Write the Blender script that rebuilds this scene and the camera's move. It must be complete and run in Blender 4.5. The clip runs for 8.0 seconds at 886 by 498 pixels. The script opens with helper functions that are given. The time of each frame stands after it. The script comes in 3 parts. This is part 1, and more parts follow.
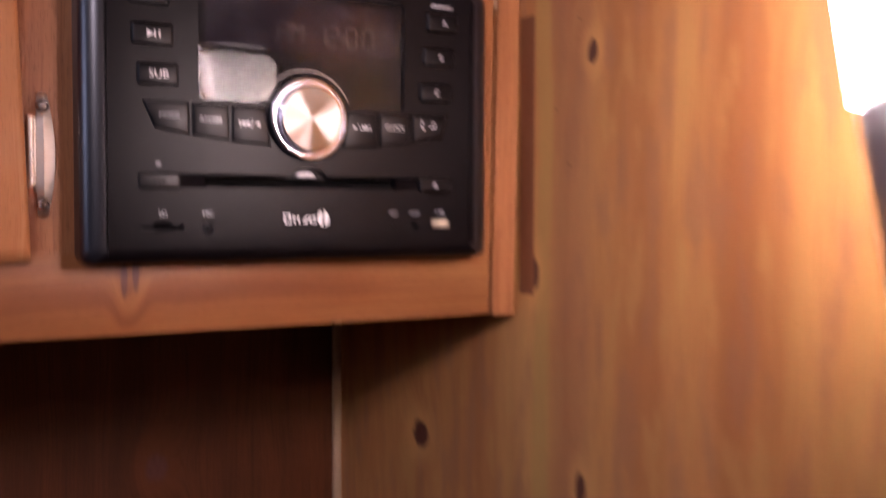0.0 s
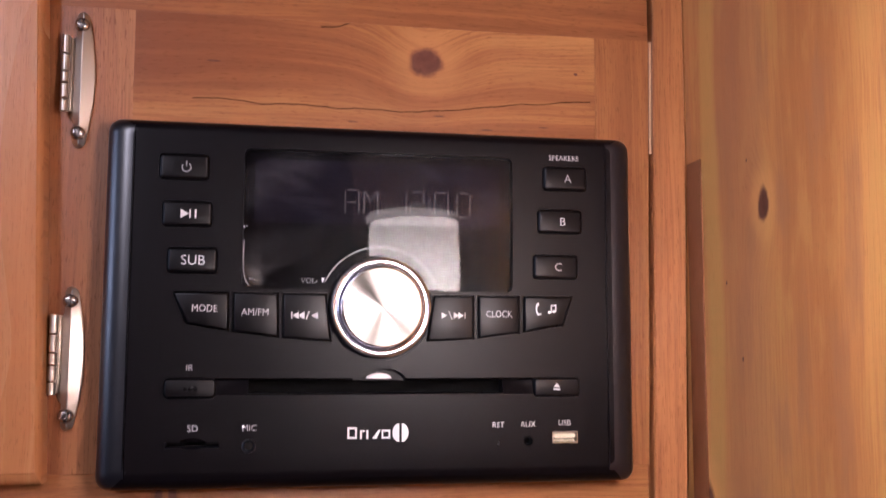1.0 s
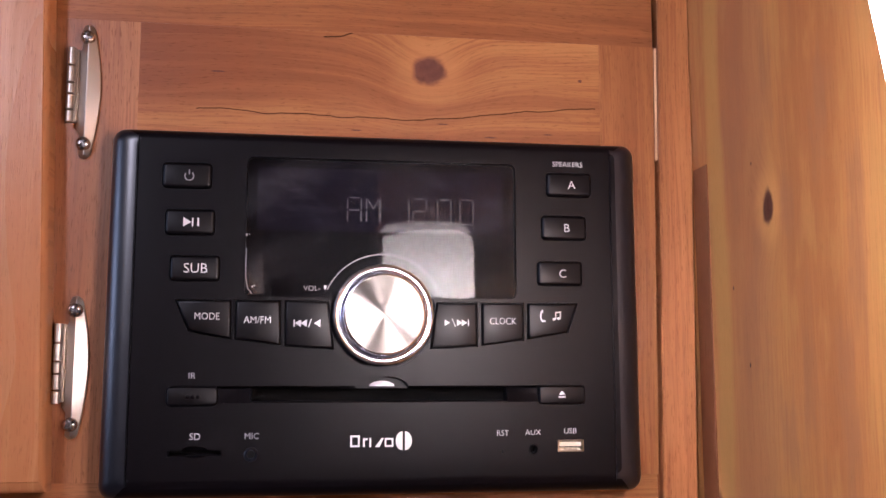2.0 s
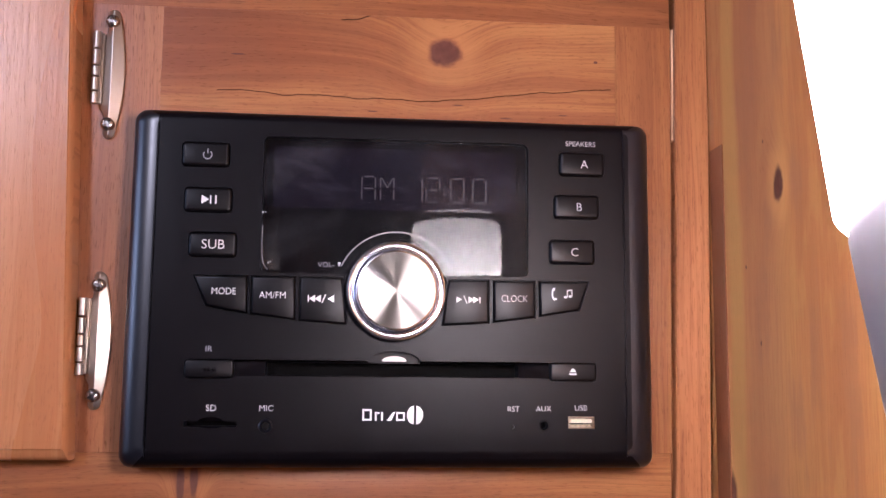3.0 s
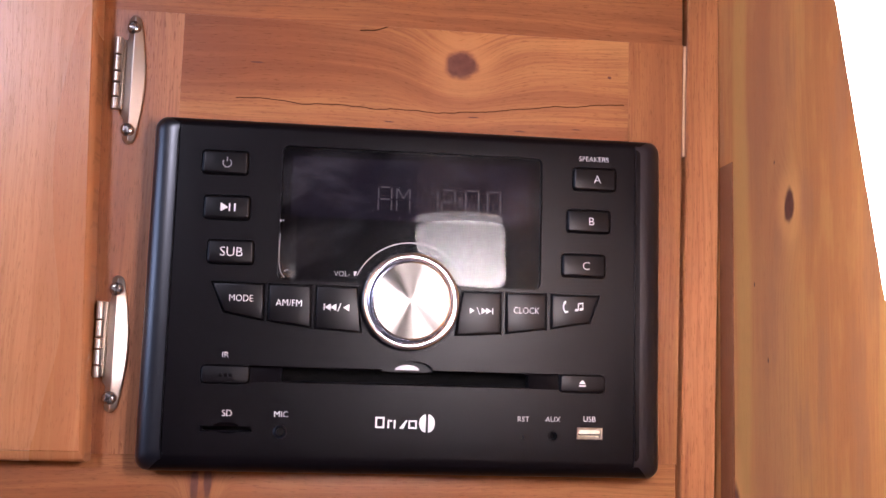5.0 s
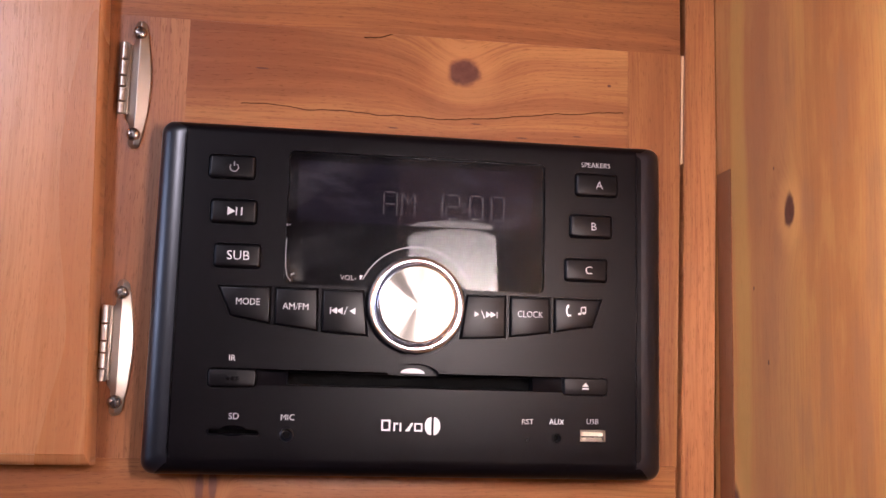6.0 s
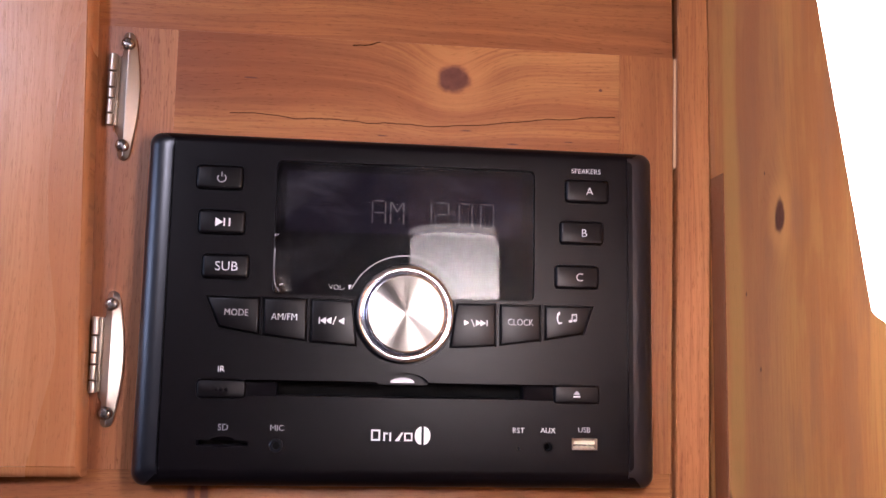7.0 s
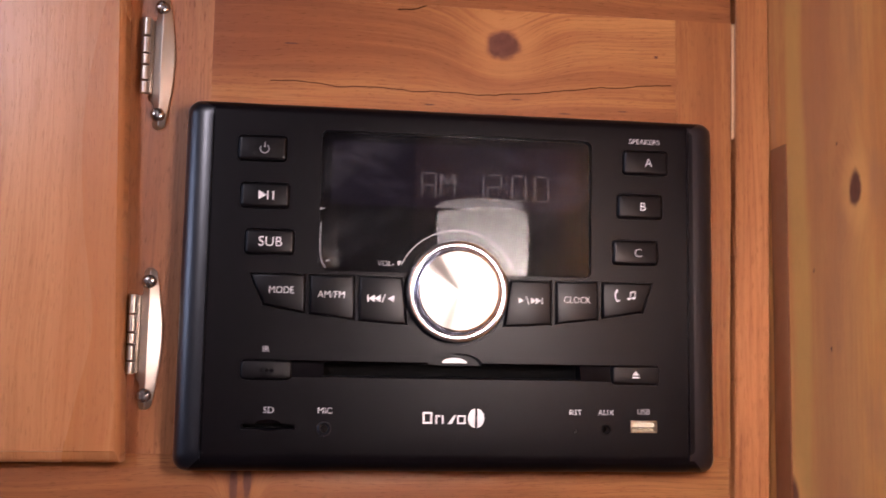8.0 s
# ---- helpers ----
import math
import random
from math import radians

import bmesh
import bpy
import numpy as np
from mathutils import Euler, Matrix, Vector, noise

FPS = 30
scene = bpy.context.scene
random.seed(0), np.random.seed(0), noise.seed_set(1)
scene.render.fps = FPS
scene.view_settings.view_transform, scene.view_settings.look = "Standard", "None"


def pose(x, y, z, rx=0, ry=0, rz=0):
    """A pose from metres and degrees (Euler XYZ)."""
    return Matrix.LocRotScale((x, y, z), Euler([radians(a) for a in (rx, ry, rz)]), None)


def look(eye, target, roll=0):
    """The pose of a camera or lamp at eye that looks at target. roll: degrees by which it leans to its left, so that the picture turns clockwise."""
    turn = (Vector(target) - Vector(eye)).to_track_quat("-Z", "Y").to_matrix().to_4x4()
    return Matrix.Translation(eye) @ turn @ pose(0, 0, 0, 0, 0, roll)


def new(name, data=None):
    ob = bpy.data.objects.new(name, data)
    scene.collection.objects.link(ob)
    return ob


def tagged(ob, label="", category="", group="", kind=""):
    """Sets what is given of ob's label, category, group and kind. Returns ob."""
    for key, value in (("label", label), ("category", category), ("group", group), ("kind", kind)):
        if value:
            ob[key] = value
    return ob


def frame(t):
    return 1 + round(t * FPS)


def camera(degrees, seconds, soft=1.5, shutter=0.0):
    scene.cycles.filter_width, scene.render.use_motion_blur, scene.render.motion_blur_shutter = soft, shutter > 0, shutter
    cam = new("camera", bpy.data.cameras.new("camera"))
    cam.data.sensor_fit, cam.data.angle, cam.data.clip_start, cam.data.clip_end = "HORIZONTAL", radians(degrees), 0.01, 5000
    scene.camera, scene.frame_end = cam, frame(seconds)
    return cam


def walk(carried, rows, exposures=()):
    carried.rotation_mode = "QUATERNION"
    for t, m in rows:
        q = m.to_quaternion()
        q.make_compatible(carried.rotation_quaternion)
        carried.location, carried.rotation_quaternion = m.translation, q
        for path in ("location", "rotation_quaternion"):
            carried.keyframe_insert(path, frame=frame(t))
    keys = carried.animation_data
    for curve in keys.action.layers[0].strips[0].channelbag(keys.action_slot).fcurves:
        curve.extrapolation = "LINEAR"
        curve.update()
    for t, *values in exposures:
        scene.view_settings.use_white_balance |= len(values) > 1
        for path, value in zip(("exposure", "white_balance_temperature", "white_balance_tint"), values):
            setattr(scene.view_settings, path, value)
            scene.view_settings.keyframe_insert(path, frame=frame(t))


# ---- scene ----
cam = camera(48.71, 8.0, shutter=0.5)
PATH = [
    (0, (-0.2260, -0.5692, 0.0299), (0.7603, 1.1690, -0.0484), 0.14),
    (0.2, (-0.2143, -0.5027, 0.0303), (0.7593, 1.2437, 0.0772), -0.24),
    (0.5, (-0.1410, -0.4810, 0.0518), (0.5612, 1.3877, 0.1742), 0.08),
    (1, (-0.0545, -0.4828, 0.0634), (0.2959, 1.4748, 0.2753), 0.16),
    (1.5, (-0.0472, -0.4806, 0.0567), (0.2733, 1.4751, 0.3257), -0.03),
    (1.7, (-0.0468, -0.4807, 0.0576), (0.2708, 1.4767, 0.3182), -0.05),
    (2.8, (-0.0235, -0.4886, 0.0449), (0.1749, 1.4846, 0.3040), 0.36),
    (3, (-0.0234, -0.4896, 0.0440), (0.1683, 1.4845, 0.3014), 0.52),
    (3.5, (-0.0312, -0.4922, 0.0475), (0.1731, 1.4827, 0.2884), 1.07),
    (4, (-0.0309, -0.4939, 0.0485), (0.1622, 1.4821, 0.2900), 1.51),
    (4.5, (-0.0292, -0.4964, 0.0538), (0.1571, 1.4816, 0.2829), 1.76),
    (4.7, (-0.0309, -0.4969, 0.0540), (0.1620, 1.4802, 0.2864), 1.71),
    (5.8, (-0.0522, -0.4989, 0.0516), (0.2074, 1.4682, 0.3025), 1.56),
    (6, (-0.0527, -0.5000, 0.0475), (0.2093, 1.4646, 0.3150), 1.52),
    (6.5, (-0.0356, -0.5072, 0.0556), (0.1764, 1.4665, 0.3000), 1.41),
    (7, (-0.0376, -0.5004, 0.0542), (0.1875, 1.4699, 0.3140), 1.10),
    (7.5, (-0.0478, -0.4875, 0.0527), (0.2008, 1.4810, 0.3037), 0.91),
    (8, (-0.0634, -0.4741, 0.0556), (0.1730, 1.5005, 0.2680), 1.03),
]
walk(cam, [(t, look(eye, target, roll)) for t, eye, target, roll in PATH],
     [(0, -0.32, 6150, 42), (0.6, -0.22, 6300, 30), (1.1, -0.07, 5680, 30), (2.0, -0.06, 5650, 30), (3.0, 0.12, 5450, 30), (4.5, 0.2, 5450, 30), (6.0, 0.08, 5870, 30), (6.6, 0.05, 5650, 30), (7.2, -0.05, 5650, 30), (8, -0.11, 6000, 30)])

# ---- light ----
world = bpy.data.worlds.new("sky")
scene.world = world
world.use_nodes = True
wn = world.node_tree.nodes
sky = wn.new("ShaderNodeTexSky")
sky.sky_type, sky.sun_disc = "NISHITA", False
sky.sun_elevation, sky.sun_rotation = radians(30), radians(200)
world.node_tree.links.new(sky.outputs[0], wn["Background"].inputs[0])
wn["Background"].inputs[1].default_value = 0.1


def area_lamp(name, eye, target, w, h, power, colour):
    data = bpy.data.lights.new(name, "AREA")
    data.shape, data.size, data.size_y, data.energy, data.color = "RECTANGLE", w, h, power, colour
    ob = new(name, data)
    ob.matrix_world = look(eye, target)
    return ob


# daylight in the two window openings
area_lamp("window_light", (-1.48, -0.38, 0.28), (0, -0.33, 0.16), 0.44, 0.50, 4.2, (0.64, 0.79, 1.0))
area_lamp("rear_window_light", (-1.23, -2.18, 0.95), (-0.1, 0, 0.1), 0.34, 0.34, 27.0, (0.99, 0.97, 0.94))
SHADE_GLOW = 51.0


# ---- material helpers ----
class Nodes:
    """A material's node tree with short calls."""

    def __init__(self, name):
        self.mat = bpy.data.materials.new(name)
        self.mat.use_nodes = True
        self.tree = self.mat.node_tree
        self.bsdf = self.tree.nodes["Principled BSDF"]
        self.out = self.tree.nodes["Material Output"]

    def add(self, kind):
        return self.tree.nodes.new(kind)

    def put(self, socket, value):
        if isinstance(value, bpy.types.NodeSocket):
            self.tree.links.new(value, socket)
        else:
            socket.default_value = value

    def math(self, op, a, b=0.0, c=0.0):
        n = self.add("ShaderNodeMath")
        n.operation = op
        for s, v in zip(n.inputs, (a, b, c)):
            self.put(s, v)
        return n.outputs[0]

    def ramp(self, v, lo, hi, a=0.0, b=1.0):
        n = self.add("ShaderNodeMapRange")
        n.interpolation_type = "SMOOTHSTEP"
        for s, x in zip(n.inputs, (v, lo, hi, a, b)):
            self.put(s, x)
        return n.outputs[0]

    def coords(self):
        n = self.add("ShaderNodeTexCoord")
        s = self.add("ShaderNodeSeparateXYZ")
        self.put(s.inputs[0], n.outputs["Object"])
        return n.outputs["Object"], s.outputs

    def vec(self, x, y, z):
        n = self.add("ShaderNodeCombineXYZ")
        for s, v in zip(n.inputs, (x, y, z)):
            self.put(s, v)
        return n.outputs[0]

    def noise(self, vector, scale=1.0, detail=3.0, rough=0.5):
        n = self.add("ShaderNodeTexNoise")
        self.put(n.inputs["Vector"], vector)
        n.inputs["Scale"].default_value, n.inputs["Detail"].default_value, n.inputs["Roughness"].default_value = scale, detail, rough
        return n.outputs["Fac"]

    def mix(self, f, a, b, mode="MIX"):
        n = self.add("ShaderNodeMix")
        n.data_type, n.blend_type = "RGBA", mode
        self.put(n.inputs["Factor"], f)
        for s, v in ((n.inputs[6], a), (n.inputs[7], b)):
            self.put(s, v if isinstance(v, bpy.types.NodeSocket) else (*v, 1))
        return n.outputs[2]

    def bump(self, height, strength, distance):
        n = self.add("ShaderNodeBump")
        n.inputs["Strength"].default_value, n.inputs["Distance"].default_value = strength, distance
        self.put(n.inputs["Height"], height)
        self.put(self.bsdf.inputs["Normal"], n.outputs[0])


def wood(name, along, across, light, mid, dark, rough=0.31, knots=(), cracks=(), streaks=(), seed=0.0, freq=55.0, contrast=1.0, pore_depth=0.28, wave=0.016, gloss=0.3, line=1.0, mottle=0.0):
    """Varnished softwood. along, across: axes 0 to 2. knots: (u, v, half length, half width). cracks: (u0, u1, v, rise, half width).
    streaks: (v, half width, strength, colour), bands that run with the grain."""
    n = Nodes(name)
    _, xyz = n.coords()
    u, v = xyz[along], xyz[across]
    wobble = n.noise(n.vec(n.math("MULTIPLY", u, 7.0), n.math("MULTIPLY", v, 18.0), seed), 1.0, 2.0)
    flow = n.math("ADD", v, n.math("MULTIPLY", n.math("SUBTRACT", wobble, 0.5), wave))
    core = halo = None
    for ku, kv, a, b in knots:
        du = n.math("DIVIDE", n.math("SUBTRACT", u, ku), a)
        dv = n.math("DIVIDE", n.math("SUBTRACT", v, kv), b)
        edge = n.math("MULTIPLY", n.math("SUBTRACT", n.noise(n.vec(u, v, seed + 3), 120.0, 2.0), 0.5), 0.7)
        d2 = n.math("ADD", n.math("MULTIPLY", du, du), n.math("MULTIPLY", dv, dv))
        d = n.math("ADD", n.math("SQRT", d2), edge)
        if b > 0.002:
            flow = n.math("ADD", flow, n.math("MULTIPLY", n.math("EXPONENT", n.math("MULTIPLY", d2, -0.13)), b * 2.3))
        c = n.ramp(d, 0.68, 1.15, 1.0, 0.0)
        h = n.ramp(d, 1.0, 3.0, 1.0 if a > 0.004 else 0.0, 0.0)
        core = c if core is None else n.math("MAXIMUM", core, c)
        halo = h if halo is None else n.math("MAXIMUM", halo, h)
    rings = n.noise(n.vec(n.math("MULTIPLY", u, 1.6), n.math("MULTIPLY", flow, freq), seed + 9), 1.0, 3.5, 0.6)
    broad = n.noise(n.vec(n.math("MULTIPLY", u, 2.0), n.math("MULTIPLY", flow, 13.0), seed + 5), 1.0, 2.0)
    fibre = n.noise(n.vec(n.math("MULTIPLY", u, 22.0), n.math("MULTIPLY", flow, 900.0), seed), 1.0, 2.0, 0.6)
    pores = n.noise(n.vec(n.math("MULTIPLY", u, 170.0), n.math("MULTIPLY", flow, 1700.0), seed + 1), 1.0, 1.0)
    tone = n.ramp(n.math("ADD", n.math("MULTIPLY", rings, 0.62), n.math("MULTIPLY", broad, 0.38)), 0.5 - 0.20 / contrast, 0.5 + 0.20 / contrast)
    col = n.mix(tone, dark, mid)
    col = n.mix(n.ramp(broad, 0.42, 0.72), col, light)
    col = n.mix(n.math("MULTIPLY", n.ramp(fibre, 0.40, 0.72), 0.48), col, dark)
    band = n.noise(n.vec(n.math("MULTIPLY", u, 5.0), n.math("MULTIPLY", flow, 260.0), seed + 4), 1.0, 3.0, 0.6)
    col = n.mix(n.math("MULTIPLY", n.ramp(band, 0.50, 0.70), 0.50 * line), col, dark)
    col = n.mix(n.math("MULTIPLY", n.ramp(band, 0.46, 0.30), 0.26 * line), col, light)
    if mottle:
        patch = n.noise(n.vec(n.math("MULTIPLY", u, 14.0), n.math("MULTIPLY", v, 60.0), seed + 6), 1.0, 3.0, 0.55)
        col = n.mix(n.math("MULTIPLY", n.ramp(patch, 0.50, 0.66), mottle), col, (0.33, 0.150, 0.075))
        col = n.mix(n.math("MULTIPLY", n.ramp(patch, 0.48, 0.34), mottle), col, (0.52, 0.275, 0.085))
    for sv, half, strength, colour in streaks:
        off = n.math("ABSOLUTE", n.math("SUBTRACT", n.math("ADD", v, n.math("MULTIPLY", n.math("SUBTRACT", wobble, 0.5), 0.018)), sv))
        col = n.mix(n.math("MULTIPLY", n.ramp(off, half * 0.45, half, 1.0, 0.0), strength), col, colour)
    pore = n.math("MULTIPLY", n.ramp(pores, 0.61, 0.69), pore_depth)
    col = n.mix(pore, col, tuple(0.28 * c for c in dark))
    if core is not None:
        grainy = n.noise(n.vec(u, v, seed), 260.0, 3.0)
        col = n.mix(n.math("MULTIPLY", halo, 0.45), col, tuple(1.12 * c for c in light))
        col = n.mix(core, col, n.mix(grainy, (0.060, 0.017, 0.011), (0.150, 0.052, 0.032)))
    wander = n.noise(n.vec(n.math("MULTIPLY", u, 30.0), seed, 0.0), 1.0, 3.0)
    split = None
    for u0, u1, cv, rise, half in cracks:
        f = n.ramp(u, u0, u1)
        line = n.math("ADD", cv, n.math("ADD", n.math("MULTIPLY", f, rise), n.math("MULTIPLY", n.math("SUBTRACT", wander, 0.5), 0.008)))
        off = n.math("ABSOLUTE", n.math("SUBTRACT", v, line))
        m = n.ramp(off, half * 0.5, half * 1.4, 1.0, 0.0)
        inside = n.math("MULTIPLY", n.math("GREATER_THAN", u, u0), n.math("LESS_THAN", u, u1))
        fade = n.ramp(n.noise(n.vec(n.math("MULTIPLY", u, 60.0), seed + 2, 0.0), 1.0, 1.0), 0.12, 0.30)
        m = n.math("MULTIPLY", n.math("MULTIPLY", m, inside), fade)
        split = m if split is None else n.math("MAXIMUM", split, m)
    height = n.math("SUBTRACT", n.math("MULTIPLY", fibre, 0.35), n.math("MULTIPLY", pore, 1.0))
    rut = pore
    if split is not None:
        rut = n.math("MAXIMUM", pore, split)
        col = n.mix(split, col, tuple(0.16 * c for c in dark))
        height = n.math("SUBTRACT", height, split)
    n.put(n.bsdf.inputs["Base Color"], col)
    n.put(n.bsdf.inputs["Roughness"], n.math("ADD", rough, n.math("MULTIPLY", broad, 0.14)))
    n.put(n.bsdf.inputs["Specular IOR Level"], n.math("MULTIPLY", n.math("SUBTRACT", 1.0, rut), gloss))
    n.bump(height, 0.35, 0.0004)
    return n.mat


def plain(name, colour, rough, metal=0.0, grain=0.0, grain_scale=1500.0, vary=0.12, spec=0.5):
    """Paint, plastic or metal with a slight blotch and fine relief."""
    n = Nodes(name)
    vec, _ = n.coords()
    blotch = n.noise(vec, 45.0, 4.0)
    col = n.mix(blotch, tuple(c * (1 - vary) for c in colour), tuple(c * (1 + vary) for c in colour))
    n.put(n.bsdf.inputs["Base Color"], col)
    n.put(n.bsdf.inputs["Roughness"], n.ramp(n.noise(vec, 160.0, 3.0), 0.3, 0.7, rough * 0.94, rough * 1.06))
    n.bsdf.inputs["Metallic"].default_value = metal
    n.bsdf.inputs["Specular IOR Level"].default_value = spec
    if grain:
        n.bump(n.noise(vec, grain_scale, 2.0), grain, 0.0001)
    return n.mat


def clear_pane(name, ior, rough):
    """Thin clear plastic: what is behind it shows, with its own gloss over it."""
    n = Nodes(name)
    gloss, see, both, fres = n.add("ShaderNodeBsdfGlossy"), n.add("ShaderNodeBsdfTransparent"), n.add("ShaderNodeMixShader"), n.add("ShaderNodeFresnel")
    vec, _ = n.coords()
    fres.inputs["IOR"].default_value = ior
    n.put(gloss.inputs["Roughness"], n.ramp(n.noise(vec, 60.0, 4.0), 0.35, 0.75, rough, rough * 4) if rough else 0.0)
    n.put(both.inputs[0], fres.outputs[0])
    n.put(both.inputs[1], see.outputs[0])
    n.put(both.inputs[2], gloss.outputs[0])
    n.put(n.out.inputs["Surface"], both.outputs[0])
    return n.mat


def spun_metal(name):
    """Turned aluminium: fine circular grooves, so the gloss fans out from the middle."""
    n = Nodes(name)
    tangent = n.add("ShaderNodeTangent")
    tangent.direction_type, tangent.axis = "RADIAL", "Y"
    b = n.bsdf
    b.inputs["Base Color"].default_value = (0.165, 0.153, 0.138, 1)
    b.inputs["Metallic"].default_value, b.inputs["Roughness"].default_value, b.inputs["Anisotropic"].default_value = 1.0, 0.29, 0.97
    b.inputs["Anisotropic Rotation"].default_value = 0.25
    n.put(b.inputs["Tangent"], tangent.outputs[0])
    # uneven turning: wedges that lean a few degrees along the grooves
    _, xyz = n.coords()
    r = n.math("SQRT", n.math("ADD", n.math("MULTIPLY", xyz[0], xyz[0]), n.math("ADD", n.math("MULTIPLY", xyz[2], xyz[2]), 1e-7)))
    wedge = n.noise(n.vec(n.math("MULTIPLY", n.math("DIVIDE", xyz[0], r), 0.75), 4.7, n.math("MULTIPLY", n.math("DIVIDE", xyz[2], r), 0.75)), 1.0, 0.6)
    n.bump(n.math("MULTIPLY", n.math("MULTIPLY", wedge, r), 0.10), 1.0, 1.0)
    return n.mat


def glowing(name, colour, strength):
    n = Nodes(name)
    b = n.bsdf
    b.inputs["Base Color"].default_value = (0.85, 0.83, 0.78, 1)
    b.inputs["Roughness"].default_value = 0.35
    b.inputs["Emission Color"].default_value = (*colour, 1)
    _, xyz = n.coords()
    n.put(b.inputs["Emission Strength"], n.ramp(xyz[2], 0.085, 0.190, strength * 1.5, strength * 0.28))
    return n.mat


def hazy_lens(name, ior):
    """Clear glossy plastic with a faint wiped haze: dust, with glare painted in too."""
    n = Nodes(name)
    gloss, see, dust, both, fres = n.add("ShaderNodeBsdfGlossy"), n.add("ShaderNodeBsdfTransparent"), n.add("ShaderNodeBsdfDiffuse"), n.add("ShaderNodeMixShader"), n.add("ShaderNodeFresnel")
    veil = n.add("ShaderNodeMixShader")
    _, xyz = n.coords()
    sweep = n.noise(n.vec(n.math("ADD", n.math("MULTIPLY", xyz[0], 30.0), n.math("MULTIPLY", xyz[2], -26.0)), 2.0, n.math("MULTIPLY", xyz[2], 34.0)), 1.0, 3.0, 0.5)
    fine = n.noise(n.vec(n.math("MULTIPLY", xyz[0], 160.0), 5.0, n.math("MULTIPLY", xyz[2], 160.0)), 1.0, 3.0, 0.6)
    amount = n.math("MULTIPLY", n.ramp(sweep, 0.42, 0.72, 0.0005, 0.0105), n.ramp(fine, 0.3, 0.7, 0.75, 1.25))
    fres.inputs["IOR"].default_value = ior
    gloss.inputs["Roughness"].default_value = 0.0
    dust.inputs["Color"].default_value = (0.72, 0.70, 0.76, 1)
    n.put(veil.inputs[0], amount)
    n.put(veil.inputs[1], see.outputs[0])
    n.put(veil.inputs[2], dust.outputs[0])
    n.put(both.inputs[0], fres.outputs[0])
    n.put(both.inputs[1], veil.outputs[0])
    n.put(both.inputs[2], gloss.outputs[0])
    n.put(n.out.inputs["Surface"], both.outputs[0])
    return n.mat


def hazy_glass(name):
    """Unlit display glass with a few wiped smears."""
    n = Nodes(name)
    vec, xyz = n.coords()
    smear = n.noise(n.vec(n.math("ADD", n.math("MULTIPLY", xyz[0], 42.0), n.math("MULTIPLY", xyz[2], 30.0)), 0.0, n.math("MULTIPLY", xyz[2], 75.0)), 1.0, 3.0, 0.55)
    n.put(n.bsdf.inputs["Base Color"], n.mix(n.ramp(smear, 0.46, 0.74), (0.008, 0.007, 0.0115), (0.024, 0.022, 0.030)))
    n.bsdf.inputs["Roughness"].default_value = 0.025
    n.bsdf.inputs["Specular IOR Level"].default_value = 0.16
    return n.mat


# ---- materials ----
LIGHT, MID, DARK = (0.40, 0.181, 0.062), (0.335, 0.138, 0.044), (0.18, 0.055, 0.018)
oak_panel = wood("stained_pine_panel", 0, 2, LIGHT, MID, DARK, knots=((0.0268, 0.2190, 0.0095, 0.0085), (0.1106, 0.2171, 0.0012, 0.0009), (-0.012, 0.1850, 0.0030, 0.0004), (0.060, 0.1835, 0.0036, 0.0004), (0.092, 0.1862, 0.0028, 0.0004), (0.034, 0.1900, 0.0034, 0.0004), (-0.085, 0.2140, 0.0040, 0.0005)),
                 cracks=((-0.095, 0.012, 0.1933, -0.0013, 0.00026), (0.012, 0.119, 0.1920, 0.0092, 0.00026), (-0.030, 0.0045, 0.2355, 0.0080, 0.00035)), seed=2.0, contrast=1.3)
oak_rail = wood("stained_pine_rail", 0, 2, (0.375, 0.158, 0.051), (0.31, 0.120, 0.037), (0.165, 0.049, 0.016), seed=7.3, freq=40.0)
oak_low = wood("stained_pine_low_rail", 0, 2, LIGHT, MID, DARK, seed=4.1, freq=40.0, knots=((-0.1052, -0.0115, 0.0023, 0.0110), (-0.0986, -0.0090, 0.0022, 0.0095)))
oak_stile = wood("stained_pine_stile", 2, 0, LIGHT, MID, DARK, seed=1.7, freq=60.0, pore_depth=0.25, rough=0.3, wave=0.006, contrast=0.7)
# darker than the other stile: shade between hinge and radio is in its colour
oak_stile_shaded = wood("stained_pine_hinge_stile", 2, 0, (0.34, 0.140, 0.052), (0.275, 0.104, 0.038), (0.165, 0.052, 0.019), seed=14.2, freq=60.0, pore_depth=0.35, rough=0.27, wave=0.006, contrast=0.7, gloss=0.42)
oak_trim = wood("stained_pine_trim", 2, 0, (0.48, 0.19, 0.070), MID, DARK, seed=12.4, freq=45.0, wave=0.006, contrast=0.8)
oak_door = wood("stained_pine_door", 2, 0, (0.51, 0.255, 0.116), (0.44, 0.204, 0.085), (0.34, 0.135, 0.050), seed=5.5, freq=38.0, rough=0.21, contrast=0.8, pore_depth=0.22, gloss=0.38)
# brown wood tone that stands in for shade on the side wall
shade_strip_wood = wood("pine_shade_strip", 2, 1, (0.30, 0.125, 0.052), (0.25, 0.098, 0.040), (0.18, 0.066, 0.027), seed=9.4, freq=50.0)
oak_under = wood("stained_pine_underside", 0, 1, LIGHT, MID, DARK, seed=3.2)
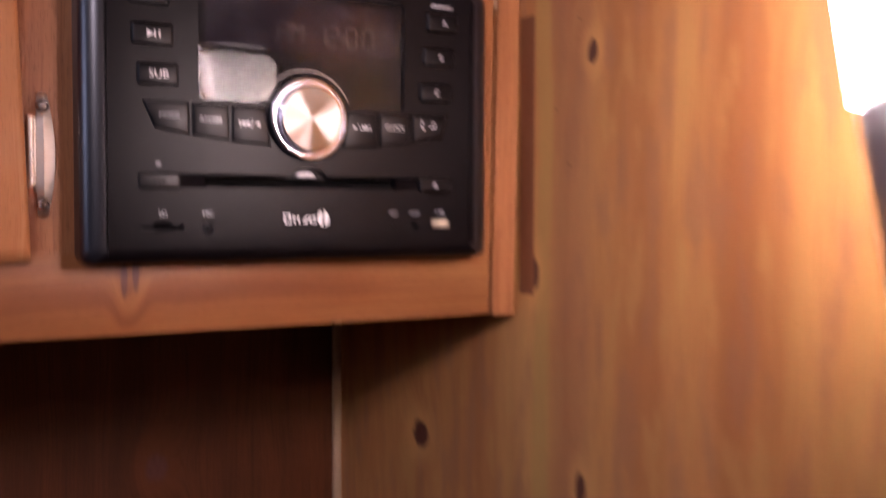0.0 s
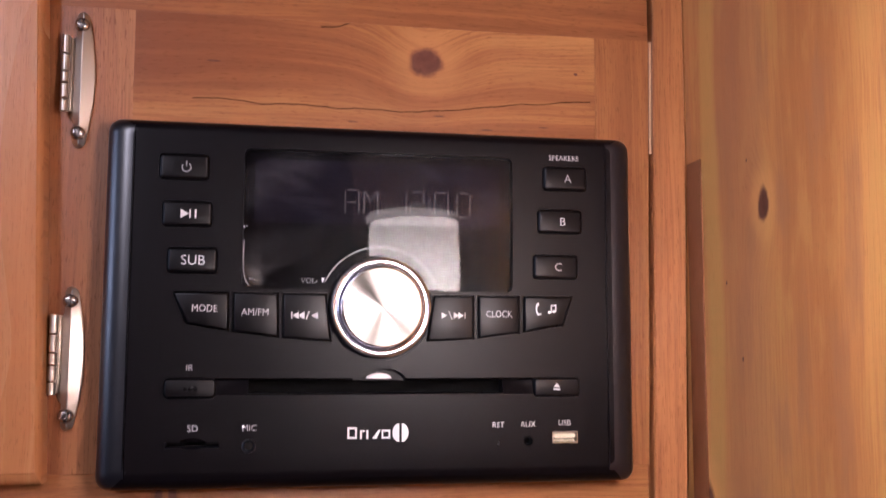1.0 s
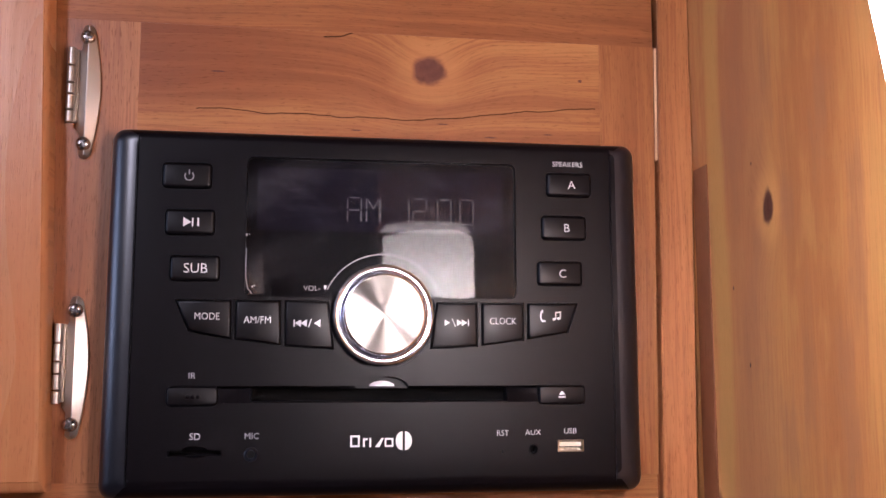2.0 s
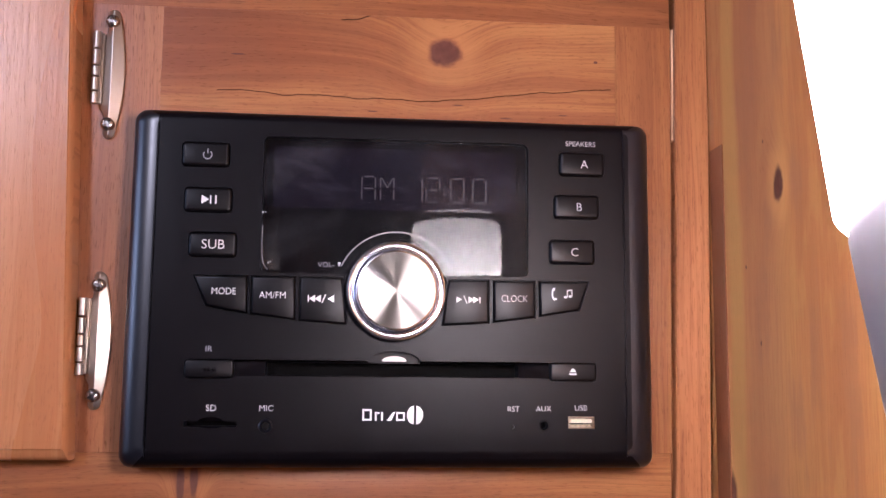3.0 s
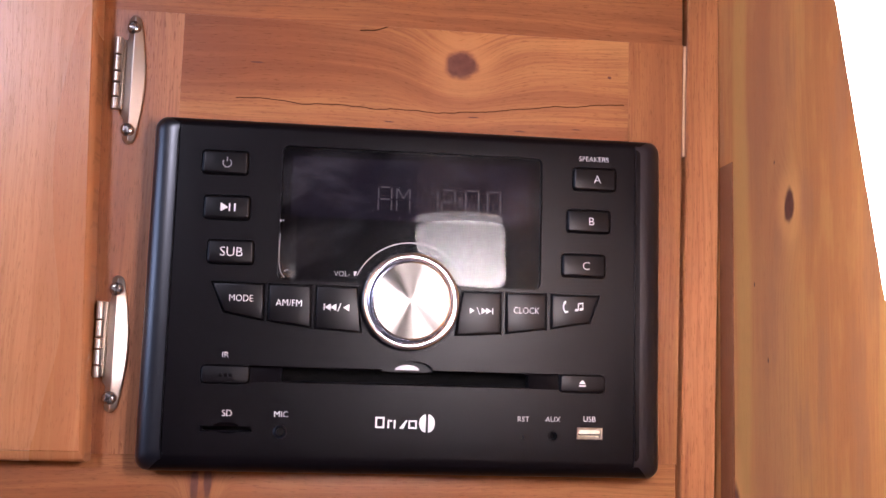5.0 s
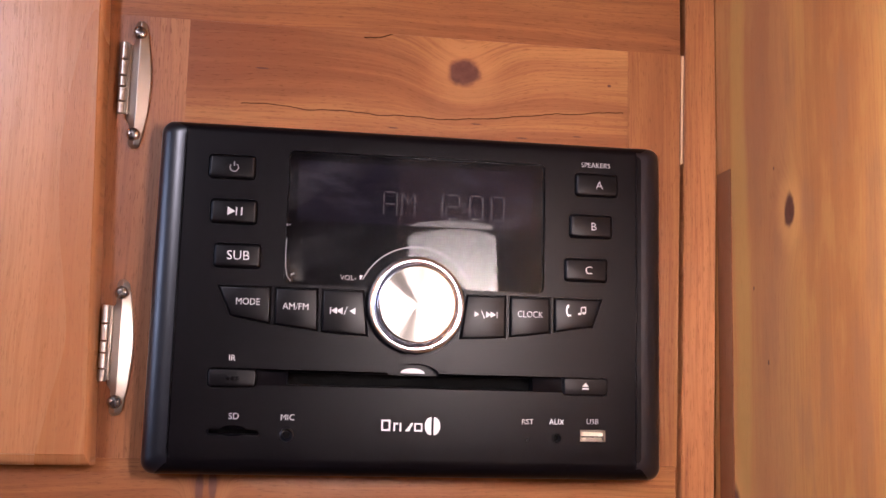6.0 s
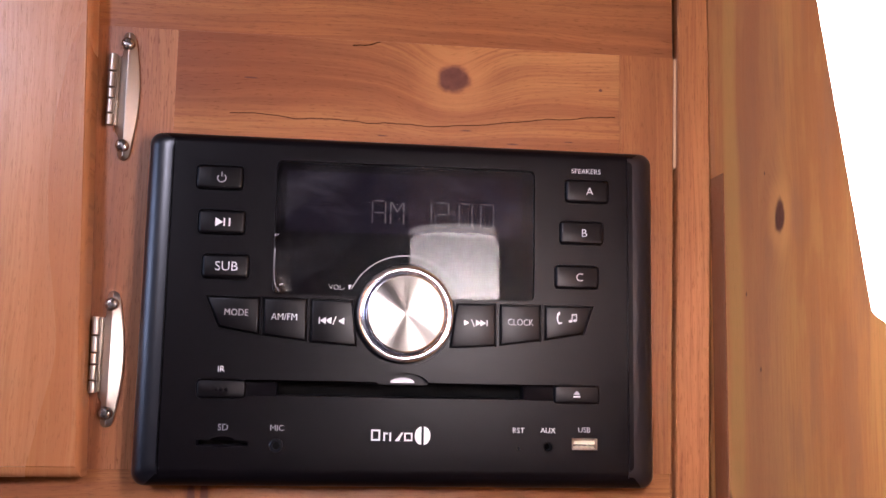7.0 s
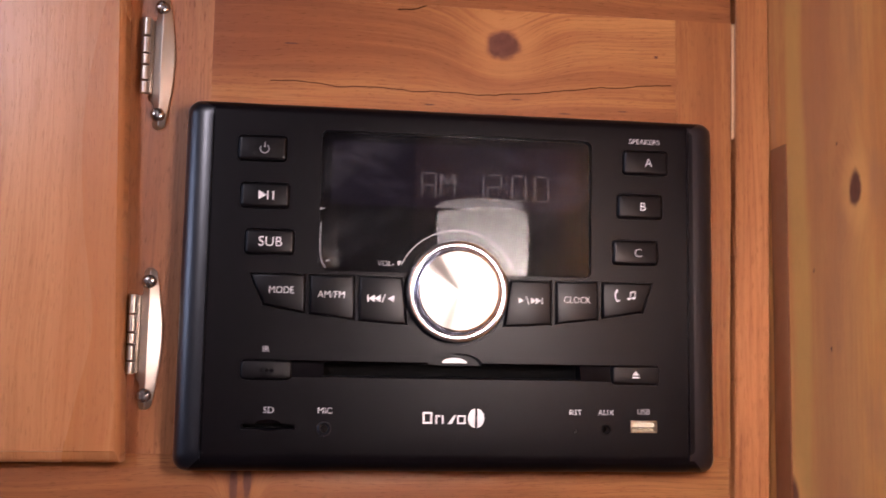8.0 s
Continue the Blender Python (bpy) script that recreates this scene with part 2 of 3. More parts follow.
pine_wall = wood("knotty_pine_wall", 2, 1, (0.66, 0.345, 0.112), (0.55, 0.258, 0.080), (0.37, 0.142, 0.046), rough=0.40, seed=8.8, freq=24.0, contrast=1.2, line=0.3, mottle=0.5, pore_depth=0.12,
                 knots=((0.1334, -0.0608, 0.0085, 0.0055), (-0.1556, -0.0512, 0.011, 0.006), (-0.015, 0.004, 0.012, 0.006), (-0.164, 0.174, 0.012, 0.014), (0.0992, -0.0215, 0.0012, 0.0008), (0.0609, -0.0366, 0.0013, 0.0008), (0.1574, -0.0457, 0.0011, 0.0007)),
                 streaks=((-0.006, 0.012, 0.8, (0.50, 0.29, 0.085)), (-0.040, 0.030, 0.5, (0.36, 0.155, 0.070))))
# far darker than the side wall: shade under the cabinet is in the colour
pine_back_shaded = wood("knotty_pine_back_shaded", 2, 0, (0.125, 0.034, 0.0075), (0.095, 0.025, 0.005), (0.052, 0.0125, 0.003), rough=0.5, seed=6.1, freq=24.0,
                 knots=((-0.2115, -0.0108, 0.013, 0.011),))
black_plastic = plain("satin_black_plastic", (0.0024, 0.0019, 0.0029), 0.35, grain=0.12, grain_scale=2600.0, spec=0.135)
# blue tint puts the window's highlight on the ends into the base colour
cap_plastic = plain("semi_gloss_blue_black_plastic", (0.0032, 0.0038, 0.0072), 0.31, spec=0.75)
button_plastic = plain("soft_black_rubber", (0.0022, 0.0018, 0.0026), 0.35, grain=0.08, spec=0.19)
recess_black = plain("matt_black_recess", (0.003, 0.003, 0.0035), 0.7, spec=0.1)
felt = plain("black_felt", (0.002, 0.002, 0.002), 0.95, grain=1.0, grain_scale=900.0, spec=0.1)
mask_black = plain("printed_black_mask", (0.0020, 0.0017, 0.0026), 0.34, spec=0.03)
lcd_glass = hazy_glass("unlit_display_glass")
lcd_segment = plain("unlit_display_segment", (0.017, 0.0155, 0.019), 0.35)
ink = plain("white_print", (0.78, 0.77, 0.80), 0.5, vary=0.03)
ink_grey = plain("grey_print", (0.42, 0.41, 0.43), 0.5, vary=0.05)
holder_metal = plain("brushed_silver_holder", (0.70, 0.70, 0.76), 0.42, metal=0.7, vary=0.04)
chrome = plain("chrome", (0.90, 0.89, 0.96), 0.20, metal=1.0, vary=0.03)
nickel = plain("satin_nickel", (0.42, 0.375, 0.33), 0.40, metal=1.0, vary=0.02)
dark_steel = plain("screw_steel", (0.42, 0.38, 0.37), 0.24, metal=1.0, vary=0.1)
steel = plain("bright_port_steel", (0.50, 0.43, 0.34), 0.30, metal=1.0)
port_tongue = plain("cream_port_tongue", (0.72, 0.66, 0.50), 0.4)
knob_face = spun_metal("turned_aluminium")
lens_clear = hazy_lens("clear_display_lens", 1.228)
film_clear = clear_pane("clear_protective_film", 1.6, 0.06)
shade_glass = glowing("frosted_glass_lit", (1.0, 0.865, 0.69), SHADE_GLOW)
caulk = plain("pale_caulk", (0.45, 0.30, 0.17), 0.6)
room_paint = plain("tan_room_panel", (0.12, 0.085, 0.053), 0.6)
floor_finish = plain("brown_floor", (0.10, 0.065, 0.04), 0.5)


# ---- mesh helpers ----
def finish(me, mat):
    me.materials.append(mat)
    for p in me.polygons:
        p.use_smooth = max(abs(c) for c in p.normal) < 0.9995
    me.set_sharp_from_angle(angle=radians(34))
    return me


def hang(name, me, parent, label=""):
    ob = new(name, me)
    if parent:
        ob.parent = parent
        if parent.parent is None:
            ob.matrix_parent_inverse = parent.matrix_basis.inverted()
    return tagged(ob, label=label)


def part(name, bm, mat, parent=None, label=""):
    """Links a bmesh, in world places, as one mesh under a thing or part."""
    bmesh.ops.recalc_face_normals(bm, faces=bm.faces[:])
    me = bpy.data.meshes.new(name)
    bm.to_mesh(me)
    bm.free()
    return hang(name, finish(me, mat), parent, label)


def thing(name, place, label, category, group="", kind=""):
    ob = new(name)
    ob.empty_display_size = 0.02
    ob.matrix_basis = Matrix.Translation(place)
    return tagged(ob, label, category, group, kind)


def box(bm, x0, x1, y0, y1, z0, z1, bevel=0.0):
    made = bmesh.ops.create_cube(bm, size=1.0, matrix=Matrix.Translation(((x0 + x1) / 2, (y0 + y1) / 2, (z0 + z1) / 2)) @ Matrix.Diagonal((x1 - x0, y1 - y0, z1 - z0, 1)))
    if bevel:
        edges = list({e for vert in made["verts"] for e in vert.link_edges})
        bmesh.ops.bevel(bm, geom=edges, offset=bevel, segments=3, profile=0.5, affect="EDGES")
    return bm


def boxed(*size, bevel=0.0):
    return box(bmesh.new(), *size, bevel=bevel)


def loft(bm, loops, cap_first=True, cap_last=True):
    """Skins closed loops of places; all have the same count."""
    rows = [[bm.verts.new(p) for p in loop] for loop in loops]
    n = len(rows[0])
    for a, b in zip(rows, rows[1:]):
        for i in range(n):
            bm.faces.new((a[i], a[(i + 1) % n], b[(i + 1) % n], b[i]))
    if cap_first:
        bm.faces.new(rows[0])
    if cap_last:
        bm.faces.new(rows[-1])
    return bm


def rounded(cx, cz, w, h, r, n=5):
    """A rounded rectangle's outline in x and z, counter-clockwise."""
    pts = []
    for sx, sz, start in ((1, 1, 0), (-1, 1, 90), (-1, -1, 180), (1, -1, 270)):
        for i in range(n + 1):
            a = radians(start + 90 * i / n)
            pts.append((cx + sx * (w / 2 - r) + r * math.cos(a), cz + sz * (h / 2 - r) + r * math.sin(a)))
    return pts


def inset(pts, d):
    """A convex outline moved inwards by d."""
    out, n = [], len(pts)
    area = sum(pts[i][0] * pts[(i + 1) % n][1] - pts[(i + 1) % n][0] * pts[i][1] for i in range(n))
    s = 1 if area > 0 else -1
    for i in range(n):
        (ax, az), (bx, bz), (cx, cz) = pts[i - 1], pts[i], pts[(i + 1) % n]
        l1, l2 = math.hypot(bx - ax, bz - az), math.hypot(cx - bx, cz - bz)
        n1, n2 = (-s * (bz - az) / l1, s * (bx - ax) / l1), (-s * (cz - bz) / l2, s * (cx - bx) / l2)
        mx, mz = n1[0] + n2[0], n1[1] + n2[1]
        k = d * 2 / max(mx * mx + mz * mz, 0.5)
        out.append((bx + mx * k, bz + mz * k))
    return out


def slab(pts, front, back, edge=0.0, bm=None):
    """A plate with the outline pts in x and z, from front to back in y, its front edge rounded by edge."""
    bm = bm or bmesh.new()
    loops = [[(x, back, z) for x, z in pts]]
    if edge:
        for a in (0, 30, 60, 90):
            k = radians(a)
            loops.append([(x, front + edge * (1 - math.sin(k)), z) for x, z in inset(pts, edge * (1 - math.cos(k)) + 1e-6)])
    else:
        loops.append([(x, front, z) for x, z in pts])
    return loft(bm, loops)


def lathe(cx, cz, profile, n=64, bm=None, caps=True):
    """A turned body round an axis along y: profile rows are (radius, y)."""
    bm = bm or bmesh.new()
    loops = [[(cx + r * math.cos(2 * math.pi * i / n), y, cz + r * math.sin(2 * math.pi * i / n)) for i in range(n)] for r, y in profile]
    return loft(bm, loops, caps, caps)


def strip(pts, width, front, back):
    """A thin raised line through the points in x and z."""
    bm = bmesh.new()
    left, right = [], []
    for i, (x, z) in enumerate(pts):
        ax, az = pts[max(i - 1, 0)]
        bx, bz = pts[min(i + 1, len(pts) - 1)]
        k = width / 2 / max(math.hypot(bx - ax, bz - az), 1e-9)
        left.append((x - (bz - az) * k, z + (bx - ax) * k))
        right.append((x + (bz - az) * k, z - (bx - ax) * k))
    rows = [[bm.verts.new((p[0], y, p[1])) for p in (a, b) for y in (front, back)] for a, b in zip(left, right)]
    for r, s in zip(rows, rows[1:]):
        for i, j in ((0, 2), (2, 3), (3, 1), (1, 0)):
            bm.faces.new((r[i], r[j], s[j], s[i]))
    for r in (rows[0], rows[-1]):
        bm.faces.new((r[0], r[1], r[3], r[2]))
    return bm


def carve(bm, cutters):
    """The mesh of bm with the cutters taken out of it one after another."""
    bmesh.ops.recalc_face_normals(bm, faces=bm.faces[:])
    me = bpy.data.meshes.new("carved")
    bm.to_mesh(me)
    bm.free()
    ob, gone = new("carved", me), []
    for c in cutters:
        bmesh.ops.recalc_face_normals(c, faces=c.faces[:])
        cm = bpy.data.meshes.new("cutter")
        c.to_mesh(cm)
        c.free()
        co = new("cutter", cm)
        gone.append(co)
        m = ob.modifiers.new("cut", "BOOLEAN")
        m.operation, m.solver, m.object = "DIFFERENCE", "EXACT", co
    dg = bpy.context.evaluated_depsgraph_get()
    done = bpy.data.meshes.new_from_object(ob.evaluated_get(dg))
    for o in (ob, *gone):
        data = o.data
        bpy.data.objects.remove(o)
        bpy.data.meshes.remove(data)
    done.materials.clear()
    return done


def lettering(text, x, z, size, y, mat, parent, squeeze=1.0, name="lettering"):
    """Printed words on a face that looks along -y, centred on x and z; size is the height of a capital."""
    cu = bpy.data.curves.new("words", "FONT")
    cu.body, cu.align_x, cu.size, cu.extrude = text, "CENTER", size / 0.70, 0.00006
    cu.resolution_u, cu.offset = 3, -0.012 * size
    ob = new("words", cu)
    dg = bpy.context.evaluated_depsgraph_get()
    me = bpy.data.meshes.new_from_object(ob.evaluated_get(dg))
    bpy.data.objects.remove(ob)
    bpy.data.curves.remove(cu)
    me.transform(Matrix.Translation((x, y, z - size / 2)) @ Matrix.Rotation(radians(90), 4, "X") @ Matrix.Diagonal((squeeze, 1, 1, 1)))
    me.materials.clear()
    return hang(name, finish(me, mat), parent)


# ---- the setting ----
FACE = 0.0245      # front of the cabinet's frame
BACK = 0.352      # back wall
SIDE = 0.174      # right-hand wall
LOW, HIGH = -1.35, 1.30


def setting(name, bm, mat, label):
    return tagged(part(name, bm, mat, None, label), category=name.split("_")[0], kind="structure")


setting("wall_east", boxed(SIDE, SIDE + 0.03, -2.2, BACK + 0.03, LOW, HIGH), pine_wall, "varnished knotty pine panelled side wall")
setting("wall_north", boxed(-1.5, SIDE, BACK, BACK + 0.03, LOW, HIGH), pine_back_shaded, "varnished knotty pine panelled back wall, coloured as if shaded")
south = bmesh.new()
box(south, -1.5, -1.44, -2.23, -2.2, LOW, HIGH)
box(south, -1.02, SIDE, -2.23, -2.2, LOW, HIGH)
box(south, -1.44, -1.02, -2.23, -2.2, LOW, 0.74)
box(south, -1.44, -1.02, -2.23, -2.2, 1.16, HIGH)
setting("wall_south", south, room_paint, "plain tan panelled wall with a window opening")
west = bmesh.new()
box(west, -1.53, -1.5, -2.2, -0.61, LOW, HIGH)
box(west, -1.53, -1.5, -0.15, BACK, LOW, HIGH)
box(west, -1.53, -1.5, -0.61, -0.15, LOW, 0.01)
box(west, -1.53, -1.5, -0.61, -0.15, 0.55, HIGH)
setting("wall_west", west, room_paint, "plain tan panelled wall with a window opening")
setting("floor", boxed(-1.53, SIDE + 0.03, -2.23, BACK + 0.03, LOW - 0.03, LOW), floor_finish, "plain brown vinyl floor")
setting("ceiling", boxed(-1.53, SIDE + 0.03, -2.23, BACK + 0.03, HIGH, HIGH + 0.03), room_paint, "plain tan ceiling panel")
setting("trim", boxed(SIDE - 0.008, SIDE, BACK - 0.008, BACK, LOW, -0.05, bevel=0.002), caulk, "pale corner bead between the pine walls")

# added strip: the shaded band beside the filler, put in as dark wood
setting("trim", boxed(SIDE - 0.0006, SIDE, 0.0045, 0.0220, -0.030, 0.1680), shade_strip_wood, "thin dark strip on the pine wall, standing in for shade beside the filler")

# ---- cabinet ----
# CAB_L is stretched out of view to keep window light off the back wall
CAB_L, CAB_B, CAB_T = -1.35, -0.044, 0.62
cabinet = thing("wall_cabinet", (-0.22, FACE, CAB_B), "orange-stained pine wall cabinet holding a black radio", "cabinet")


def seam(z):
    """Where the right-hand stile meets the filler; the joint leans to fit the camera's view."""
    return 0.1507 + 0.0170 * min(z, 0.26)


def upright(left, right, front, back, levels):
    """An upright member whose edges follow left(z) and right(z), its front arrises eased."""
    bm, ease = bmesh.new(), 0.0009
    loft(bm, [[(left(z), back, z), (right(z), back, z), (right(z), front + ease, z), (right(z) - ease, front, z), (left(z) + ease, front, z), (left(z), front + ease, z)] for z in levels])
    return bm


part("bottom_rail", boxed(CAB_L, 0.1488, FACE, FACE + 0.019, CAB_B, 0.0045, bevel=0.0006), oak_low, cabinet)
part("top_rail", boxed(CAB_L, 0.1530, FACE, FACE + 0.019, 0.2384, CAB_T), oak_rail, cabinet)
part("stile", boxed(-0.190, -0.1242, FACE + 0.0001, FACE + 0.019, 0.0045, 0.2384), oak_stile_shaded, cabinet)
part("stile", upright(lambda z: 0.1215, lambda z: seam(z) - 0.0008, FACE - 0.0002, FACE + 0.019, (0.0045, 0.2384)), oak_stile, cabinet)
part("panel", boxed(-0.1242, 0.1215, FACE + 0.0002, FACE + 0.014, 0.0045, 0.2384), oak_panel, cabinet, "knotty horizontal-grained panel behind the radio")
part("filler_strip", upright(lambda z: seam(z) + 0.0006, lambda z: min(0.1703 + 0.0195 * z, 0.1737), FACE - 0.0022, FACE + 0.019, (CAB_B - 0.001, 0.08, 0.18, 0.26, CAB_T)), oak_trim, cabinet, "upright filler strip against the wall")
part("seam_backing", upright(lambda z: seam(z) - 0.0007, lambda z: seam(z) + 0.0005, FACE + 0.003, FACE + 0.015, (CAB_B, 0.1740)), oak_under, cabinet)
part("bare_sliver", upright(lambda z: seam(z) - 0.0007, lambda z: seam(z) + 0.0005, FACE - 0.0004, FACE + 0.015, (0.1742, 0.2380)), plain("bare_wood_sliver", (0.62, 0.40, 0.24), 0.45), cabinet, "pale unstained sliver of wood")
part("bottom", boxed(CAB_L, 0.1705, FACE + 0.0195, BACK - 0.001, CAB_B + 0.006, CAB_B + 0.020), oak_under, cabinet)
part("side", boxed(CAB_L - 0.015, CAB_L - 0.0005, FACE, BACK - 0.001, CAB_B, CAB_T), oak_stile, cabinet)
part("top", boxed(CAB_L, 0.1705, FACE + 0.0195, BACK - 0.001, CAB_T - 0.015, CAB_T), oak_under, cabinet)


def door_slab():
    """A slab door with rolled edges, the bottom one wide; its outline leans to fit the camera's view."""
    bm = bmesh.new()
    pts = [(-0.1572, 0.0015), (-0.1668, 0.2610), (-0.575, 0.2610), (-0.575, 0.0015)]
    front = FACE - 0.016
    rows = ((0.0, 0.0, FACE - 0.001), (0.0, 0.0, front + 0.0048), (0.0003, 0.0006, front + 0.0032), (0.0009, 0.0022, front + 0.0019), (0.0017, 0.0044, front + 0.0011), (0.0021, 0.0052, front + 0.0008), (0.0026, 0.0056, front))
    mx, mz = -0.37, 0.13
    loft(bm, [[(x + math.copysign(dx, mx - x), y, z + math.copysign(dz, mz - z)) for x, z in pts] for dx, dz, y in rows])
    return bm


door = part("door", door_slab(), oak_door, cabinet, "closed plain slab door with rolled edges")


def hinge(zc):
    """A surface hinge: bowed leaf, five knuckles, two screws."""
    x0 = -0.1496
    half = 0.0350
    def reach(z, w):
        e, r = half - abs(z), 0.0027
        return min(w, math.sqrt(max(r * r - (r - e) ** 2, 0.0)) * w / r) if e < r else w

    zs = [half * math.sin(math.pi / 2 * (-1 + i / 16)) for i in range(33)]
    right = [(x0 + reach(z, 0.0028 + 0.0042 * math.cos(z / half * math.pi / 2)), zc + z) for z in zs]
    left = [(x0 - reach(z, 0.0027 if abs(z) > 0.0222 else 0.0045), zc + z) for z in zs[::-1][1:-1]]
    pts = right + left
    ridge = x0 + 0.0006
    # rim, then two flat facets that meet in an upright ridge
    rows = [[(x, FACE - 0.0002, z) for x, z in pts], [(x, FACE - 0.0014, z) for x, z in pts]]
    rows.append([(x + (ridge - x) * 0.06, FACE - 0.0017, zc + (z - zc) * 0.995) for x, z in pts])
    rows.append([(ridge + (0.0002 if x > x0 else -0.0002), FACE - 0.0038, zc + (z - zc) * 0.955) for x, z in pts])
    leaf = part("hinge", loft(bmesh.new(), rows), nickel, cabinet, "satin nickel bowed cabinet hinge")
    leaf.data.set_sharp_from_angle(angle=radians(15))
    z = zc - 0.0176
    for step in (0.0067, 0.0080, 0.0060, 0.0089, 0.0099):
        kb = bmesh.new()
        n, r, yc, xc = 16, 0.0020, FACE - 0.0056, x0 - 0.0067
        ring = lambda rr, zz: [(xc + rr * math.cos(2 * math.pi * i / n), yc + rr * math.sin(2 * math.pi * i / n), zz) for i in range(n)]
        loft(kb, [ring(r - 0.0003, z), ring(r, z + 0.0003), ring(r, z + step - 0.0011), ring(r - 0.0004, z + step - 0.0007)])
        part("knuckle", kb, nickel, leaf)
        z += step
    part("wing", boxed(x0 - 0.0062, x0 - 0.0036, FACE - 0.0040, FACE - 0.0016, zc - 0.0170, zc + 0.0210, bevel=0.0005), nickel, leaf)
    for s, turn in ((1, 20), (-1, 55)):
        zs = zc + s * 0.0278
        head = lathe(x0, zs, ((0.0036, FACE - 0.0012), (0.0036, FACE - 0.0034), (0.0032, FACE - 0.0047), (0.0022, FACE - 0.0055), (0.0008, FACE - 0.0057)), 24)
        slots = []
        for a in (turn, turn + 90):
            c = boxed(-0.0025, 0.0025, -0.0012, 0.0018, -0.0007, 0.0007)
            bmesh.ops.transform(c, matrix=Matrix.Translation((x0, FACE - 0.0056, zs)) @ Matrix.Rotation(radians(a), 4, "Y"), verts=c.verts[:])
            slots.append(c)
        hang("screw", finish(carve(head, slots), dark_steel), leaf, "cross-head steel screw")


hinge(0.2000)
hinge(0.0605)

# ---- radio ----
radio = thing("wall_radio", (0, FACE, 0), "satin black flush-mounted radio with a silver knob, set in the cabinet", "radio")
W, H = 0.2665, 0.177
MID_X = 0.0005
KX, KZ = 0.0006, 0.0858


def radio_body():
    bm = bmesh.new()
    z0, z1 = -0.0016, H
    rows = [[(x, FACE, z) for x, z in rounded(MID_X, (z0 + z1) / 2, W, z1 - z0, 0.0066, 6)]]
    # the ends roll over a wide curve, the top over a smaller one, the bottom turns under
    for a in range(90, -1, -9):
        k = radians(a)
        s = 1 - math.sin(k)
        y, ix, low, high = 0.0095 * (1 - math.cos(k)), 0.0128 * s, z0 + 0.0092 * s, z1 - 0.0062 * s
        rows.append([(x, y, z) for x, z in rounded(MID_X, (low + high) / 2, W - 2 * ix, high - low, 0.0066 - 0.0036 * s, 6)])
    return loft(bm, rows)


LEFT_KEYS = ((-0.0955, 0.1530), (-0.0935, 0.1300), (-0.0905, 0.1075))
RIGHT_KEYS = ((0.0960, 0.1535), (0.0930, 0.1310), (0.0905, 0.1075))
KEY_W, KEY_H = 0.0232, 0.0122
PIANO = {
    "mode": ((-0.0990, 0.0922), (-0.0730, 0.0922), (-0.0728, 0.0738), (-0.0850, 0.0758), (-0.0925, 0.0772)),
    "band": ((-0.0708, 0.0922), (-0.0495, 0.0922), (-0.0490, 0.0708), (-0.0600, 0.0722), (-0.0708, 0.0736)),
    "back": ((-0.0472, 0.0922), (-0.0262, 0.0922), (-0.0236, 0.0690), (-0.0350, 0.0696), (-0.0472, 0.0705)),
    "next": ((0.0272, 0.0922), (0.0476, 0.0922), (0.0478, 0.0705), (0.0360, 0.0696), (0.0238, 0.0690)),
    "clock": ((0.0500, 0.0922), (0.0712, 0.0922), (0.0714, 0.0736), (0.0610, 0.0722), (0.0500, 0.0708)),
    "phone": ((0.0736, 0.0922), (0.0992, 0.0922), (0.0942, 0.0776), (0.0850, 0.0760), (0.0736, 0.0740)),
}


def cut_slab(pts, depth):
    return slab(pts, -0.003, depth)


cutters = [boxed(x - 0.0003, x + 0.0003, -0.003, 0.0009, 0.0005, H - 0.0005) for x in (-0.1190, 0.1180)]
cutters.append(cut_slab(rounded(0.0005, 0.1289, 0.1350, 0.0694, 0.0035), 0.0040))
cutters += [cut_slab(rounded(x, z, KEY_W + 0.0007, KEY_H + 0.0007, 0.0023), 0.0022) for x, z in LEFT_KEYS + RIGHT_KEYS]
cutters += [cut_slab(inset(pts, -0.0004), 0.0024) for pts in PIANO.values()]
cutters.append(lathe(KX, KZ, ((0.0262, -0.003), (0.0262, 0.003)), 64))
ramp = bmesh.new()
loft(ramp, [[(x, -0.003, 0.0432), (x, -0.003, 0.0512), (x, 0.0042, 0.0512), (x, 0.0003, 0.0432)] for x in (-0.0790, 0.0790)])
cutters.append(ramp)
cutters.append(boxed(-0.0630, 0.0630, -0.003, 0.0145, 0.0437, 0.0500))
cutters.append(slab([(0.0004 + 0.0130 * math.cos(radians(a)), 0.0505 + 0.0055 * math.sin(radians(a))) for a in range(0, 360, 12)], -0.003, 0.0050))
cutters += [cut_slab(rounded(-0.0900, 0.0465, 0.0242, 0.0097, 0.0024), 0.0030), cut_slab(rounded(0.0906, 0.0465, 0.0240, 0.0097, 0.0018), 0.0030)]
cutters.append(boxed(-0.1008, -0.0758, -0.003, 0.0120, 0.0186, 0.0212))
scoop = bmesh.new()
loft(scoop, [[(-0.0883 + rx * math.cos(radians(a)), y, 0.0204 + rz * math.sin(radians(a))) for a in range(0, 360, 15)] for rx, rz, y in ((0.0074, 0.0034, -0.003), (0.0066, 0.0028, 0.0), (0.0034, 0.0010, 0.0026))])
cutters.append(scoop)
cutters.append(lathe(-0.0620, 0.0190, ((0.0034, -0.003), (0.0034, 0.0020)), 24))
cutters.append(lathe(0.0602, 0.0190, ((0.0008, -0.003), (0.0008, 0.0060)), 12))
cutters.append(lathe(0.0757, 0.0198, ((0.0029, -0.003), (0.0029, 0.0060)), 24))
cutters.append(boxed(0.0881, 0.1016, -0.003, 0.0130, 0.0184, 0.0244))
